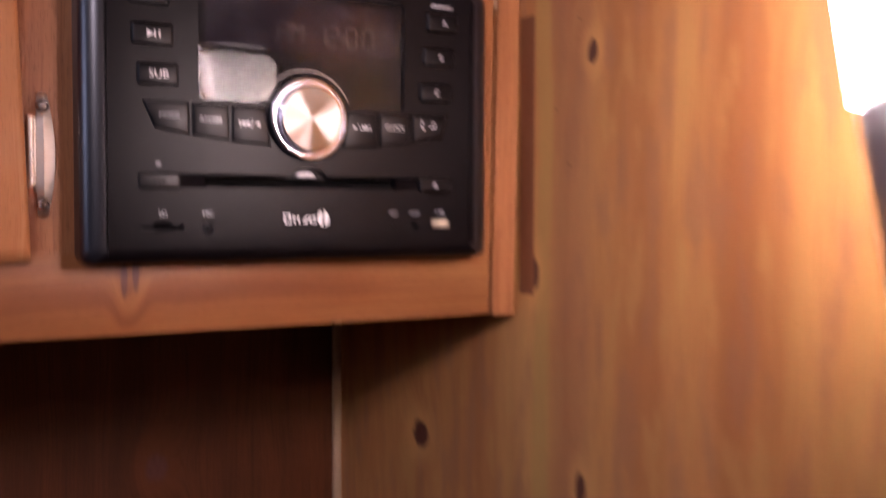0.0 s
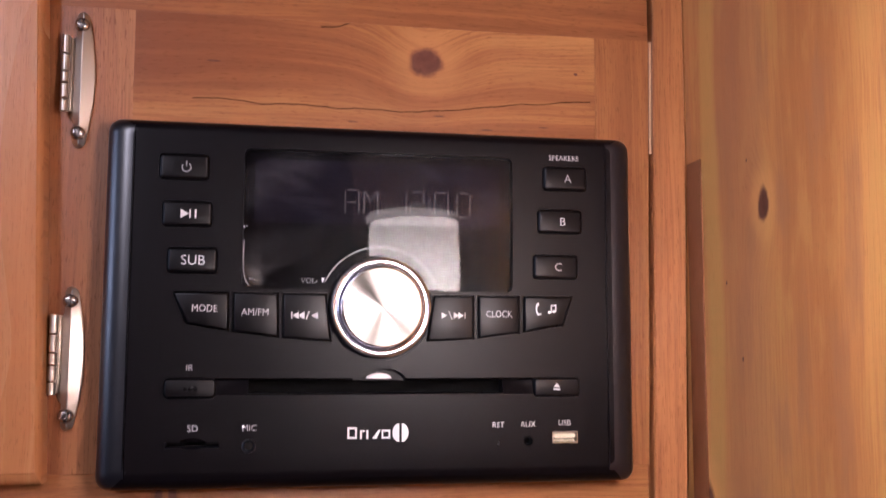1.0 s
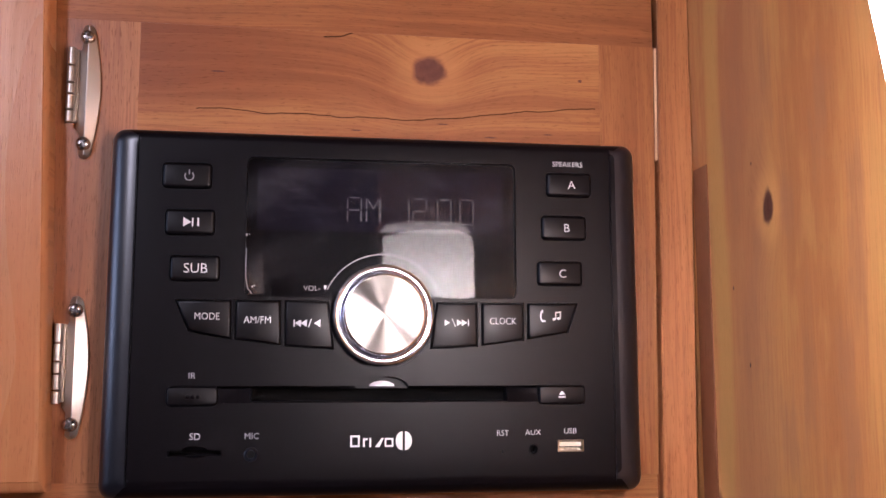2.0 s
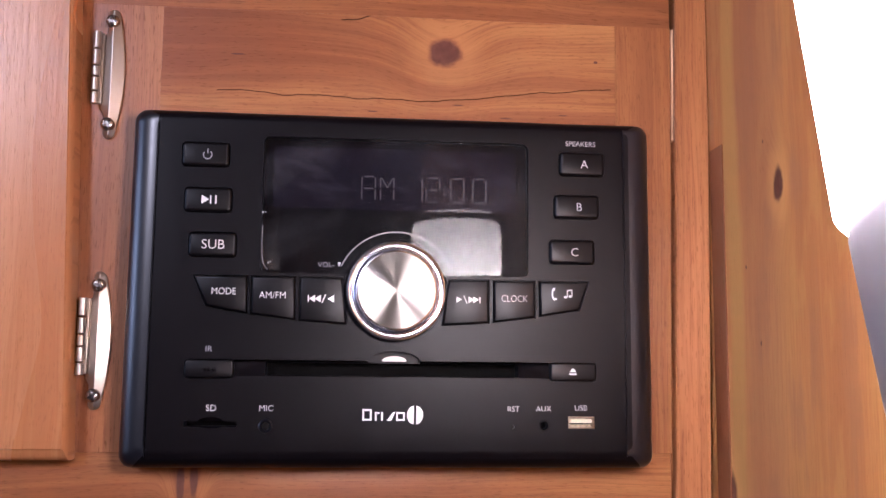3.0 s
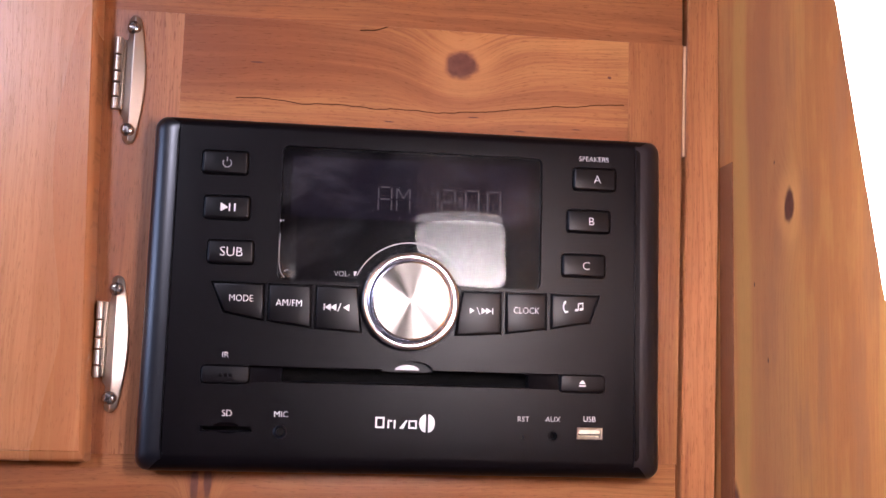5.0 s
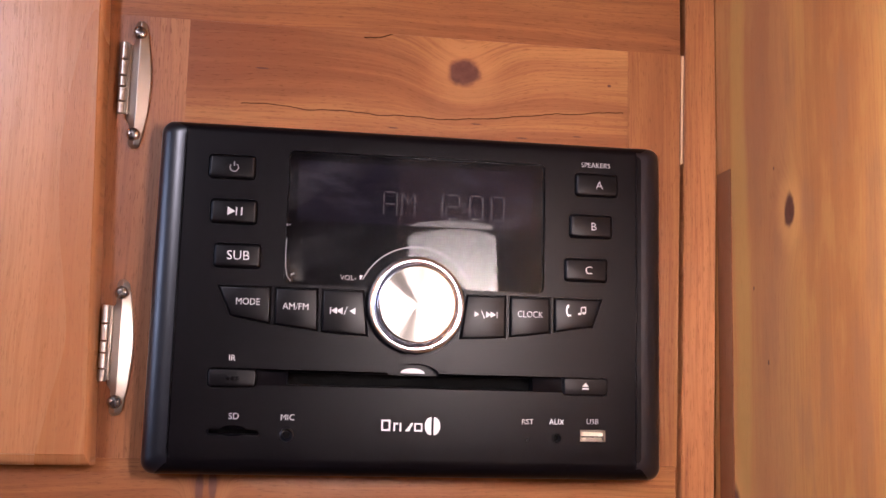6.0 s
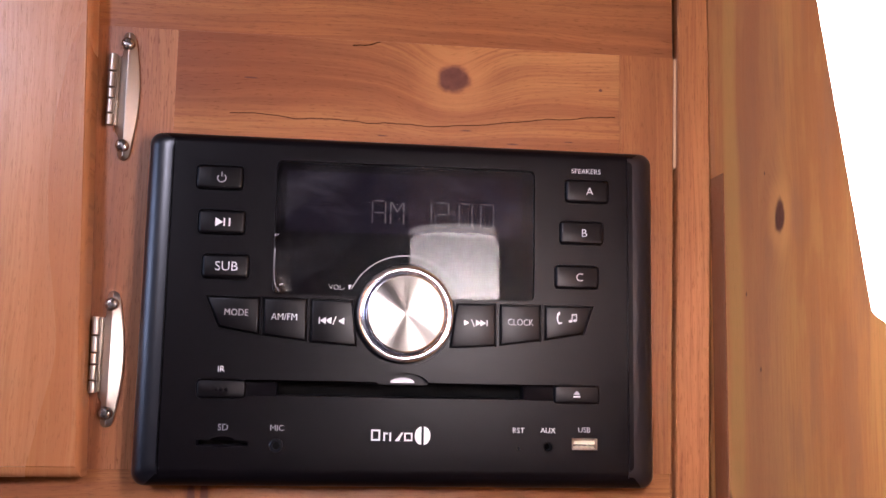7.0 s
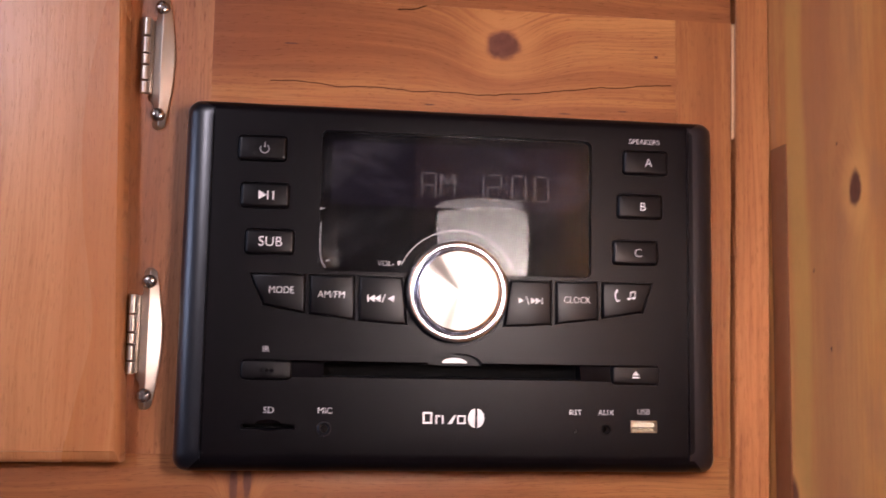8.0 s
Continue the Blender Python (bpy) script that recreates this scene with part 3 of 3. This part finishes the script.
plate = finish(carve(radio_body(), cutters), black_plastic)
plate.materials.append(cap_plastic)
for p in plate.polygons:
    if abs(p.center.x) > 0.1183 and p.normal.y > -0.9995:
        p.material_index = 1
body = hang("faceplate", plate, radio, "satin black moulded faceplate with curved ends")


def icon(bm, pts, y):
    return slab(pts, y - 0.00008, y, bm=bm)


def tri(x, z, r, way=1):
    pts = [(x - way * r * 0.55, z - r * 0.75), (x + way * r * 0.75, z), (x - way * r * 0.55, z + r * 0.75)]
    return pts if way > 0 else pts[::-1]


def bar(x, z, w, h):
    return [(x - w / 2, z - h / 2), (x + w / 2, z - h / 2), (x + w / 2, z + h / 2), (x - w / 2, z + h / 2)]


KEY_Y = -0.0016
keys = []
for name, places in (("left", LEFT_KEYS), ("right", RIGHT_KEYS)):
    for i, (x, z) in enumerate(places):
        k = part("button", slab(rounded(x, z, KEY_W, KEY_H, 0.0021), KEY_Y, 0.0022, 0.0015), button_plastic, body, "black soft-touch button")
        keys.append(k)
Y = KEY_Y - 0.00003
power = strip([(-0.0945 + 0.0021 * math.sin(radians(a)), 0.1526 + 0.0021 * math.cos(radians(a))) for a in range(38, 323, 15)], 0.0005, Y - 0.0001, Y)
icon(power, bar(-0.0945, 0.1545, 0.0005, 0.0024), Y)
part("lettering", power, ink_grey, keys[0])
play = bmesh.new()
icon(play, tri(-0.0950, 0.1300, 0.0030), Y)
icon(play, bar(-0.0922, 0.1300, 0.0007, 0.0041), Y)
icon(play, bar(-0.0896, 0.1300, 0.0008, 0.0041), Y)
part("lettering", play, ink, keys[1])
lettering("SUB", -0.0902, 0.1077, 0.0047, Y, ink, keys[2])
for k, word, (x, z) in zip(keys[3:], "ABC", RIGHT_KEYS):
    lettering(word, x + 0.0012, z, 0.0042, Y, ink, k)

P_Y = -0.0012
piano = {}
for name, pts in PIANO.items():
    piano[name] = part("button", slab(inset(pts, 0.0002), P_Y, 0.0024, 0.0011), button_plastic, body, "black piano-style button under the display")
PY = P_Y - 0.00003
lettering("MODE", -0.0842, 0.0846, 0.0034, PY, ink, piano["mode"], 0.88)
lettering("AM/FM", -0.0603, 0.0830, 0.0034, PY, ink, piano["band"], 0.92)
back = bmesh.new()
icon(back, bar(-0.0428, 0.0815, 0.0006, 0.0034), PY)
icon(back, tri(-0.0408, 0.0815, 0.0024, -1), PY)
icon(back, tri(-0.0380, 0.0815, 0.0024, -1), PY)
icon(back, [(-0.0362, 0.0795), (-0.0357, 0.0795), (-0.0342, 0.0836), (-0.0347, 0.0836)], PY)
icon(back, tri(-0.0315, 0.0815, 0.0024, -1), PY)
part("lettering", back, ink, piano["back"])
ahead = bmesh.new()
icon(ahead, tri(0.0322, 0.0822, 0.0020), PY)
icon(ahead, [(0.0346, 0.0842), (0.0350, 0.0842), (0.0366, 0.0802), (0.0362, 0.0802)], PY)
icon(ahead, tri(0.0384, 0.0822, 0.0022), PY)
icon(ahead, tri(0.0408, 0.0822, 0.0022), PY)
icon(ahead, bar(0.0430, 0.0822, 0.0005, 0.0032), PY)
part("lettering", ahead, ink, piano["next"])
lettering("CLOCK", 0.0606, 0.0832, 0.0034, PY, ink, piano["clock"], 0.84)
phone = strip([(0.0800 + 0.0024 * (1 - math.cos(radians(a))), 0.0858 - 0.0022 * math.sin(radians(a)) - 0.00002 * a) for a in range(-60, 61, 15)], 0.0008, PY - 0.0001, PY)
icon(phone, bar(0.0806, 0.0878, 0.0014, 0.0009), PY)
icon(phone, bar(0.0818, 0.0833, 0.0014, 0.0009), PY)
icon(phone, bar(0.0878, 0.0860, 0.0005, 0.0036), PY)
icon(phone, bar(0.0902, 0.0864, 0.0005, 0.0036), PY)
icon(phone, [(0.0876, 0.0872), (0.0904, 0.0876), (0.0904, 0.0883), (0.0876, 0.0879)], PY)
icon(phone, rounded(0.0869, 0.0843, 0.0018, 0.0013, 0.0006, 3), PY)
icon(phone, rounded(0.0893, 0.0847, 0.0018, 0.0013, 0.0006, 3), PY)
part("lettering", phone, ink, piano["phone"])

# display
display = part("display", slab(rounded(0.0005, 0.1289, 0.1344, 0.0688, 0.0033), 0.0036, 0.0039), mask_black, radio, "black display window with the unlit clock faintly showing")
lcd = boxed(-0.0618, 0.0618, -0.0003, 0.0003, -0.0158, 0.0158)
bmesh.ops.transform(lcd, matrix=Matrix.Translation((0, 0.0030, 0.1432)) @ Matrix.Rotation(radians(0.65), 4, "X") @ Matrix.Rotation(radians(0.15), 4, "Z"), verts=lcd.verts[:])
part("unlit_screen", lcd, lcd_glass, display)
SEG = {"A": "abcefg", "1": "bc", "2": "abged", "0": "abcdef", "M": "efbchn"}


def digit(ch, x, z, w, h):
    bm, t, y = bmesh.new(), 0.0007, 0.0025
    for s in SEG[ch]:
        if s in "agd":
            icon(bm, bar(x, z + {"a": h / 2, "g": 0, "d": -h / 2}[s], w * 0.72, t), y)
        elif s in "fbec":
            icon(bm, bar(x + (w / 2 if s in "bc" else -w / 2), z + (h / 4 if s in "fb" else -h / 4), t, h * 0.42), y)
        else:
            k = 1 if s == "n" else -1
            icon(bm, [(x + k * w * 0.42 - t / 2, z + h * 0.45), (x + k * w * 0.42 + t / 2, z + h * 0.45), (x + t / 2, z + 0.0006), (x - t / 2, z + 0.0006)], y)
    return bm


for ch, x in zip("AM1200", (-0.0140, -0.0045, 0.0100, 0.0190, 0.0315, 0.0430)):
    part("segment_digit", digit(ch, x, 0.1385, 0.0068, 0.0125), lcd_segment, display)
colon = bmesh.new()
for z in (0.1360, 0.1405):
    icon(colon, bar(0.0252, z, 0.0008, 0.0008), 0.0025)
part("segment_colon", colon, lcd_segment, display)
lens = slab(rounded(0, 0, 0.1342, 0.0686, 0.0032), -0.00025, 0.00025)
bmesh.ops.transform(lens, matrix=Matrix.Translation((0.0005, 0.0012, 0.1289)), verts=lens.verts[:])
part("lens", lens, lens_clear, display, "clear glossy display lens")
arc = [(KX + 0.0302 * math.cos(radians(a)), KZ + 0.0302 * math.sin(radians(a))) for a in range(24, 157, 4)]
part("volume_arc", strip(arc, 0.00045, 0.0006, 0.00085), ink_grey, display)
lettering("VOL-", -0.0345, 0.0988, 0.0026, 0.0008, ink_grey, display)
part("volume_mark", icon(bmesh.new(), [(-0.0287, 0.1001), (-0.0270, 0.1001), (-0.0282, 0.0976)], 0.0008), ink, display)
film = bmesh.new()
rows = []
for i in range(9):
    s = i / 8
    curl = max(0.0, 1 - s * 2.2) ** 2
    rows.append([film.verts.new((-0.0668 + 0.0085 * k + 0.0015 * curl, 0.0003 - 0.0026 * curl * (1 - k) ** 2 - 0.0002 * math.sin(9 * s + 5 * k) * (1 - k), 0.0950 + 0.033 * s + 0.0012 * curl * k)) for k in (0, 0.25, 0.5, 0.75, 1)])
for a, b in zip(rows, rows[1:]):
    for i in range(4):
        film.faces.new((a[i], a[i + 1], b[i + 1], b[i]))
bmesh.ops.solidify(film, geom=film.faces[:], thickness=0.00008)
part("protective_film", film, film_clear, display, "curled clear protective film at the display's corner")

edge = strip([(-0.0664, 0.1180), (-0.0666, 0.1100), (-0.0664, 0.1030), (-0.0655, 0.0985), (-0.0635, 0.0958)], 0.00035, 0.0002, 0.0006)
part("film_edge", edge, ink_grey, display, "pale lifted edge of the film")
for x, z, w, h in ((-0.0665, 0.1246, 0.0008, 0.0010), (-0.0652, 0.1248, 0.0006, 0.0005), (-0.0632, 0.0992, 0.0006, 0.0008), (-0.0622, 0.0996, 0.0005, 0.0006)):
    part("film_fleck", slab(rounded(x, z, w, h, 0.0002, 2), 0.0001, 0.0005), ink, display)
# knob
ring = part("knob_ring", lathe(KX, KZ, ((0.0250, 0.0028), (0.0250, -0.0030), (0.0245, -0.0042), (0.0236, -0.0047), (0.0230, -0.0045), (0.0227, -0.0038), (0.0223, -0.0038),
                                         (0.0220, -0.0047), (0.0214, -0.0049), (0.0209, -0.0044), (0.0207, 0.0028)), 96), chrome, radio, "polished chrome ring round the knob")
knob = bmesh.new()
lathe(0, 0, ((0.0202, 0.0040), (0.0202, -0.0072), (0.0199, -0.0080), (0.0194, -0.0083)), 96, knob)
kn = part("volume_knob", knob, chrome, radio, "round silver volume knob")
kn.location = (KX, 0, KZ)
face = part("knob_face", lathe(0, 0, ((0.0190, -0.0082), (0.0190, -0.0085), (0.0100, -0.0086), (0.0012, -0.0086)), 96), knob_face, kn, "turned aluminium cap with a conical sheen")

# disc slot
part("slot_felt", boxed(-0.0628, 0.0628, 0.0095, 0.0140, 0.0438, 0.0499), felt, radio, "black felt dust lips in the disc slot")
part("disc_edge", slab([(0.0004 + 0.0062 * math.cos(radians(a)), 0.0510 + 0.0026 * math.sin(radians(a))) for a in range(0, 181, 12)], 0.0030, 0.0040), ink, radio, "pale crescent in the thumb notch")
ir = part("infrared_window", slab(rounded(-0.0900, 0.0465, 0.0236, 0.0090, 0.0024), -0.0010, 0.0030, 0.0009), button_plastic, radio)
for dx in (-0.0024, 0.0, 0.0024):
    part("infrared_lens", lathe(-0.0897 + dx, 0.0462, ((0.0011, -0.0008), (0.0010, -0.0012), (0.0004, -0.0014)), 12), mask_black, ir)
eject = part("eject_button", slab(rounded(0.0906, 0.0465, 0.0234, 0.0090, 0.0017), -0.0012, 0.0030, 0.0009), button_plastic, radio)
mark = bmesh.new()
icon(mark, [(0.0886, 0.0465), (0.0922, 0.0465), (0.0904, 0.0486)], -0.00123)
icon(mark, bar(0.0904, 0.0455, 0.0036, 0.0008), -0.00123)
part("lettering", mark, ink, eject)

# sockets
part("card_slot", boxed(-0.1007, -0.0759, 0.0085, 0.0115, 0.0187, 0.0211), recess_black, radio)
mic = part("microphone", lathe(-0.0620, 0.0190, ((0.0033, 0.0019), (0.0033, -0.0001), (0.0029, -0.0004), (0.0024, 0.0002), (0.0021, 0.0016), (0.0004, 0.0018)), 24), cap_plastic, radio)
part("microphone_hole", lathe(-0.0620, 0.0190, ((0.0018, 0.0016), (0.0018, 0.0010), (0.0004, 0.0008)), 18), recess_black, mic)
part("reset_hole", lathe(0.0602, 0.0190, ((0.0007, 0.0058), (0.0007, 0.0030)), 12), recess_black, radio)
part("audio_jack", lathe(0.0757, 0.0198, ((0.0029, 0.0059), (0.0029, -0.0002), (0.0022, -0.0003), (0.0018, 0.0002), (0.0018, 0.0058)), 24), recess_black, radio)
PORT = (0.0883, 0.1014, 0.0186, 0.0242)
usb = part("usb_port", boxed(PORT[0], PORT[1], 0.0110, 0.0125, PORT[2], PORT[3]), recess_black, radio, "bright metal USB port")
for x0, x1, z0, z1 in ((PORT[0], PORT[1], PORT[3] - 0.0004, PORT[3]), (PORT[0], PORT[1], PORT[2], PORT[2] + 0.0004), (PORT[0], PORT[0] + 0.0004, PORT[2] + 0.0004, PORT[3] - 0.0004), (PORT[1] - 0.0004, PORT[1], PORT[2] + 0.0004, PORT[3] - 0.0004)):
    part("port_shell", boxed(x0, x1, -0.0002, 0.0110, z0, z1), steel, usb)
part("port_tongue", boxed(PORT[0] + 0.0010, PORT[1] - 0.0010, 0.0006, 0.0110, 0.0212, 0.0231), port_tongue, usb)
for i in range(4):
    x = PORT[0] + 0.0014 + 0.0028 * i
    part("port_contact", boxed(x, x + 0.0019, 0.0008, 0.0100, 0.0195, 0.0201 + 0.0002 * (i % 2)), port_tongue, usb)

# printing on the faceplate
T = -0.00003
for word, x, z, size in (("SPEAKERS", 0.0956, 0.1645, 0.0026), ("IR", -0.0905, 0.0563, 0.0029), ("SD", -0.0882, 0.0277, 0.0031), ("MIC", -0.0618, 0.0277, 0.0029),
                         ("RST", 0.0602, 0.0280, 0.0027), ("AUX", 0.0756, 0.0282, 0.0027), ("USB", 0.0946, 0.0287, 0.0027)):
    lettering(word, x, z, size, T, ink, body)

def emblem_piece(name, outlines, label):
    bm = bmesh.new()
    for pts in outlines:
        icon(bm, pts, T)
    part(name, bm, ink, body, label)


def ring(x, z, w, h, t):
    """A plain rectangular ring of four bars."""
    return [bar(x, z + h / 2 - t / 2, w, t), bar(x, z - h / 2 + t / 2, w, t), bar(x - w / 2 + t / 2, z, t, h - 2 * t), bar(x + w / 2 - t / 2, z, t, h - 2 * t)]


def half_disc(s):
    x, z = 0.0110 + s * 0.0006, 0.0247
    return [(x, z - 0.0045)] + [(x + s * 0.0034 * math.cos(radians(a)), z + 0.0045 * math.sin(radians(a))) for a in range(-75, 76, 15)] + [(x, z + 0.0045)]


for shape in (ring(-0.0127, 0.0247, 0.0046, 0.0056, 0.0009), [bar(-0.0084, 0.0240, 0.0009, 0.0042), bar(-0.0072, 0.0256, 0.0013, 0.0009)],
              [bar(-0.0053, 0.0240, 0.0009, 0.0042)], [[(-0.0030, 0.0219), (-0.0008, 0.0219), (0.0012, 0.0261), (0.0002, 0.0261)]],
              ring(0.0038, 0.0240, 0.0042, 0.0042, 0.0008)):
    emblem_piece("emblem_bar", shape, "white bar of the maker's emblem")
for s in (-1, 1):
    emblem_piece("emblem_half_disc", [half_disc(s)], "white half of the emblem's split disc")

# ---- wall lamp ----
LAMP = Vector((0.0767, -0.3834, 0.0701))
AXIS = Vector((-0.0477, 0.1655, 0.9862))
LEAN = Matrix.Translation(LAMP) @ Vector((0, 0, 1)).rotation_difference(AXIS).to_matrix().to_4x4() @ Matrix.Diagonal((0.952, 0.952, 0.97, 1))
lamp = thing("wall_lamp", (SIDE, -0.35, -0.02), "lit wall lamp with a frosted glass jar shade and nickel holder", "lamp")


def turned(profile, m, n=64):
    bm = bmesh.new()
    loft(bm, [[(r * math.cos(2 * math.pi * i / n), r * math.sin(2 * math.pi * i / n), z) for i in range(n)] for r, z in profile])
    bmesh.ops.transform(bm, matrix=m, verts=bm.verts[:])
    return bm


part("shade", turned(((0.036, -0.0004), (0.0413, -0.0002), (0.042, 0.0006), (0.042, 0.005), (0.042, 0.1065), (0.0415, 0.1108), (0.0398, 0.1138), (0.0362, 0.1158), (0.025, 0.1178), (0.010, 0.1190), (0.001, 0.1193)), LEAN), shade_glass, lamp, "glowing frosted glass shade with a rounded top")
part("holder", turned(((0.026, 0.001), (0.0390, -0.0006), (0.0402, -0.0014), (0.0406, -0.0035), (0.0375, -0.105), (0.035, -0.110), (0.018, -0.112)), LEAN), holder_metal, lamp, "brushed nickel holder below the shade")
part("arm", boxed(0.105, SIDE - 0.004, -0.408, -0.373, -0.030, -0.005, bevel=0.004), nickel, lamp)
part("wall_plate", boxed(SIDE - 0.008, SIDE - 0.0005, -0.438, -0.338, -0.075, 0.035, bevel=0.003), nickel, lamp)
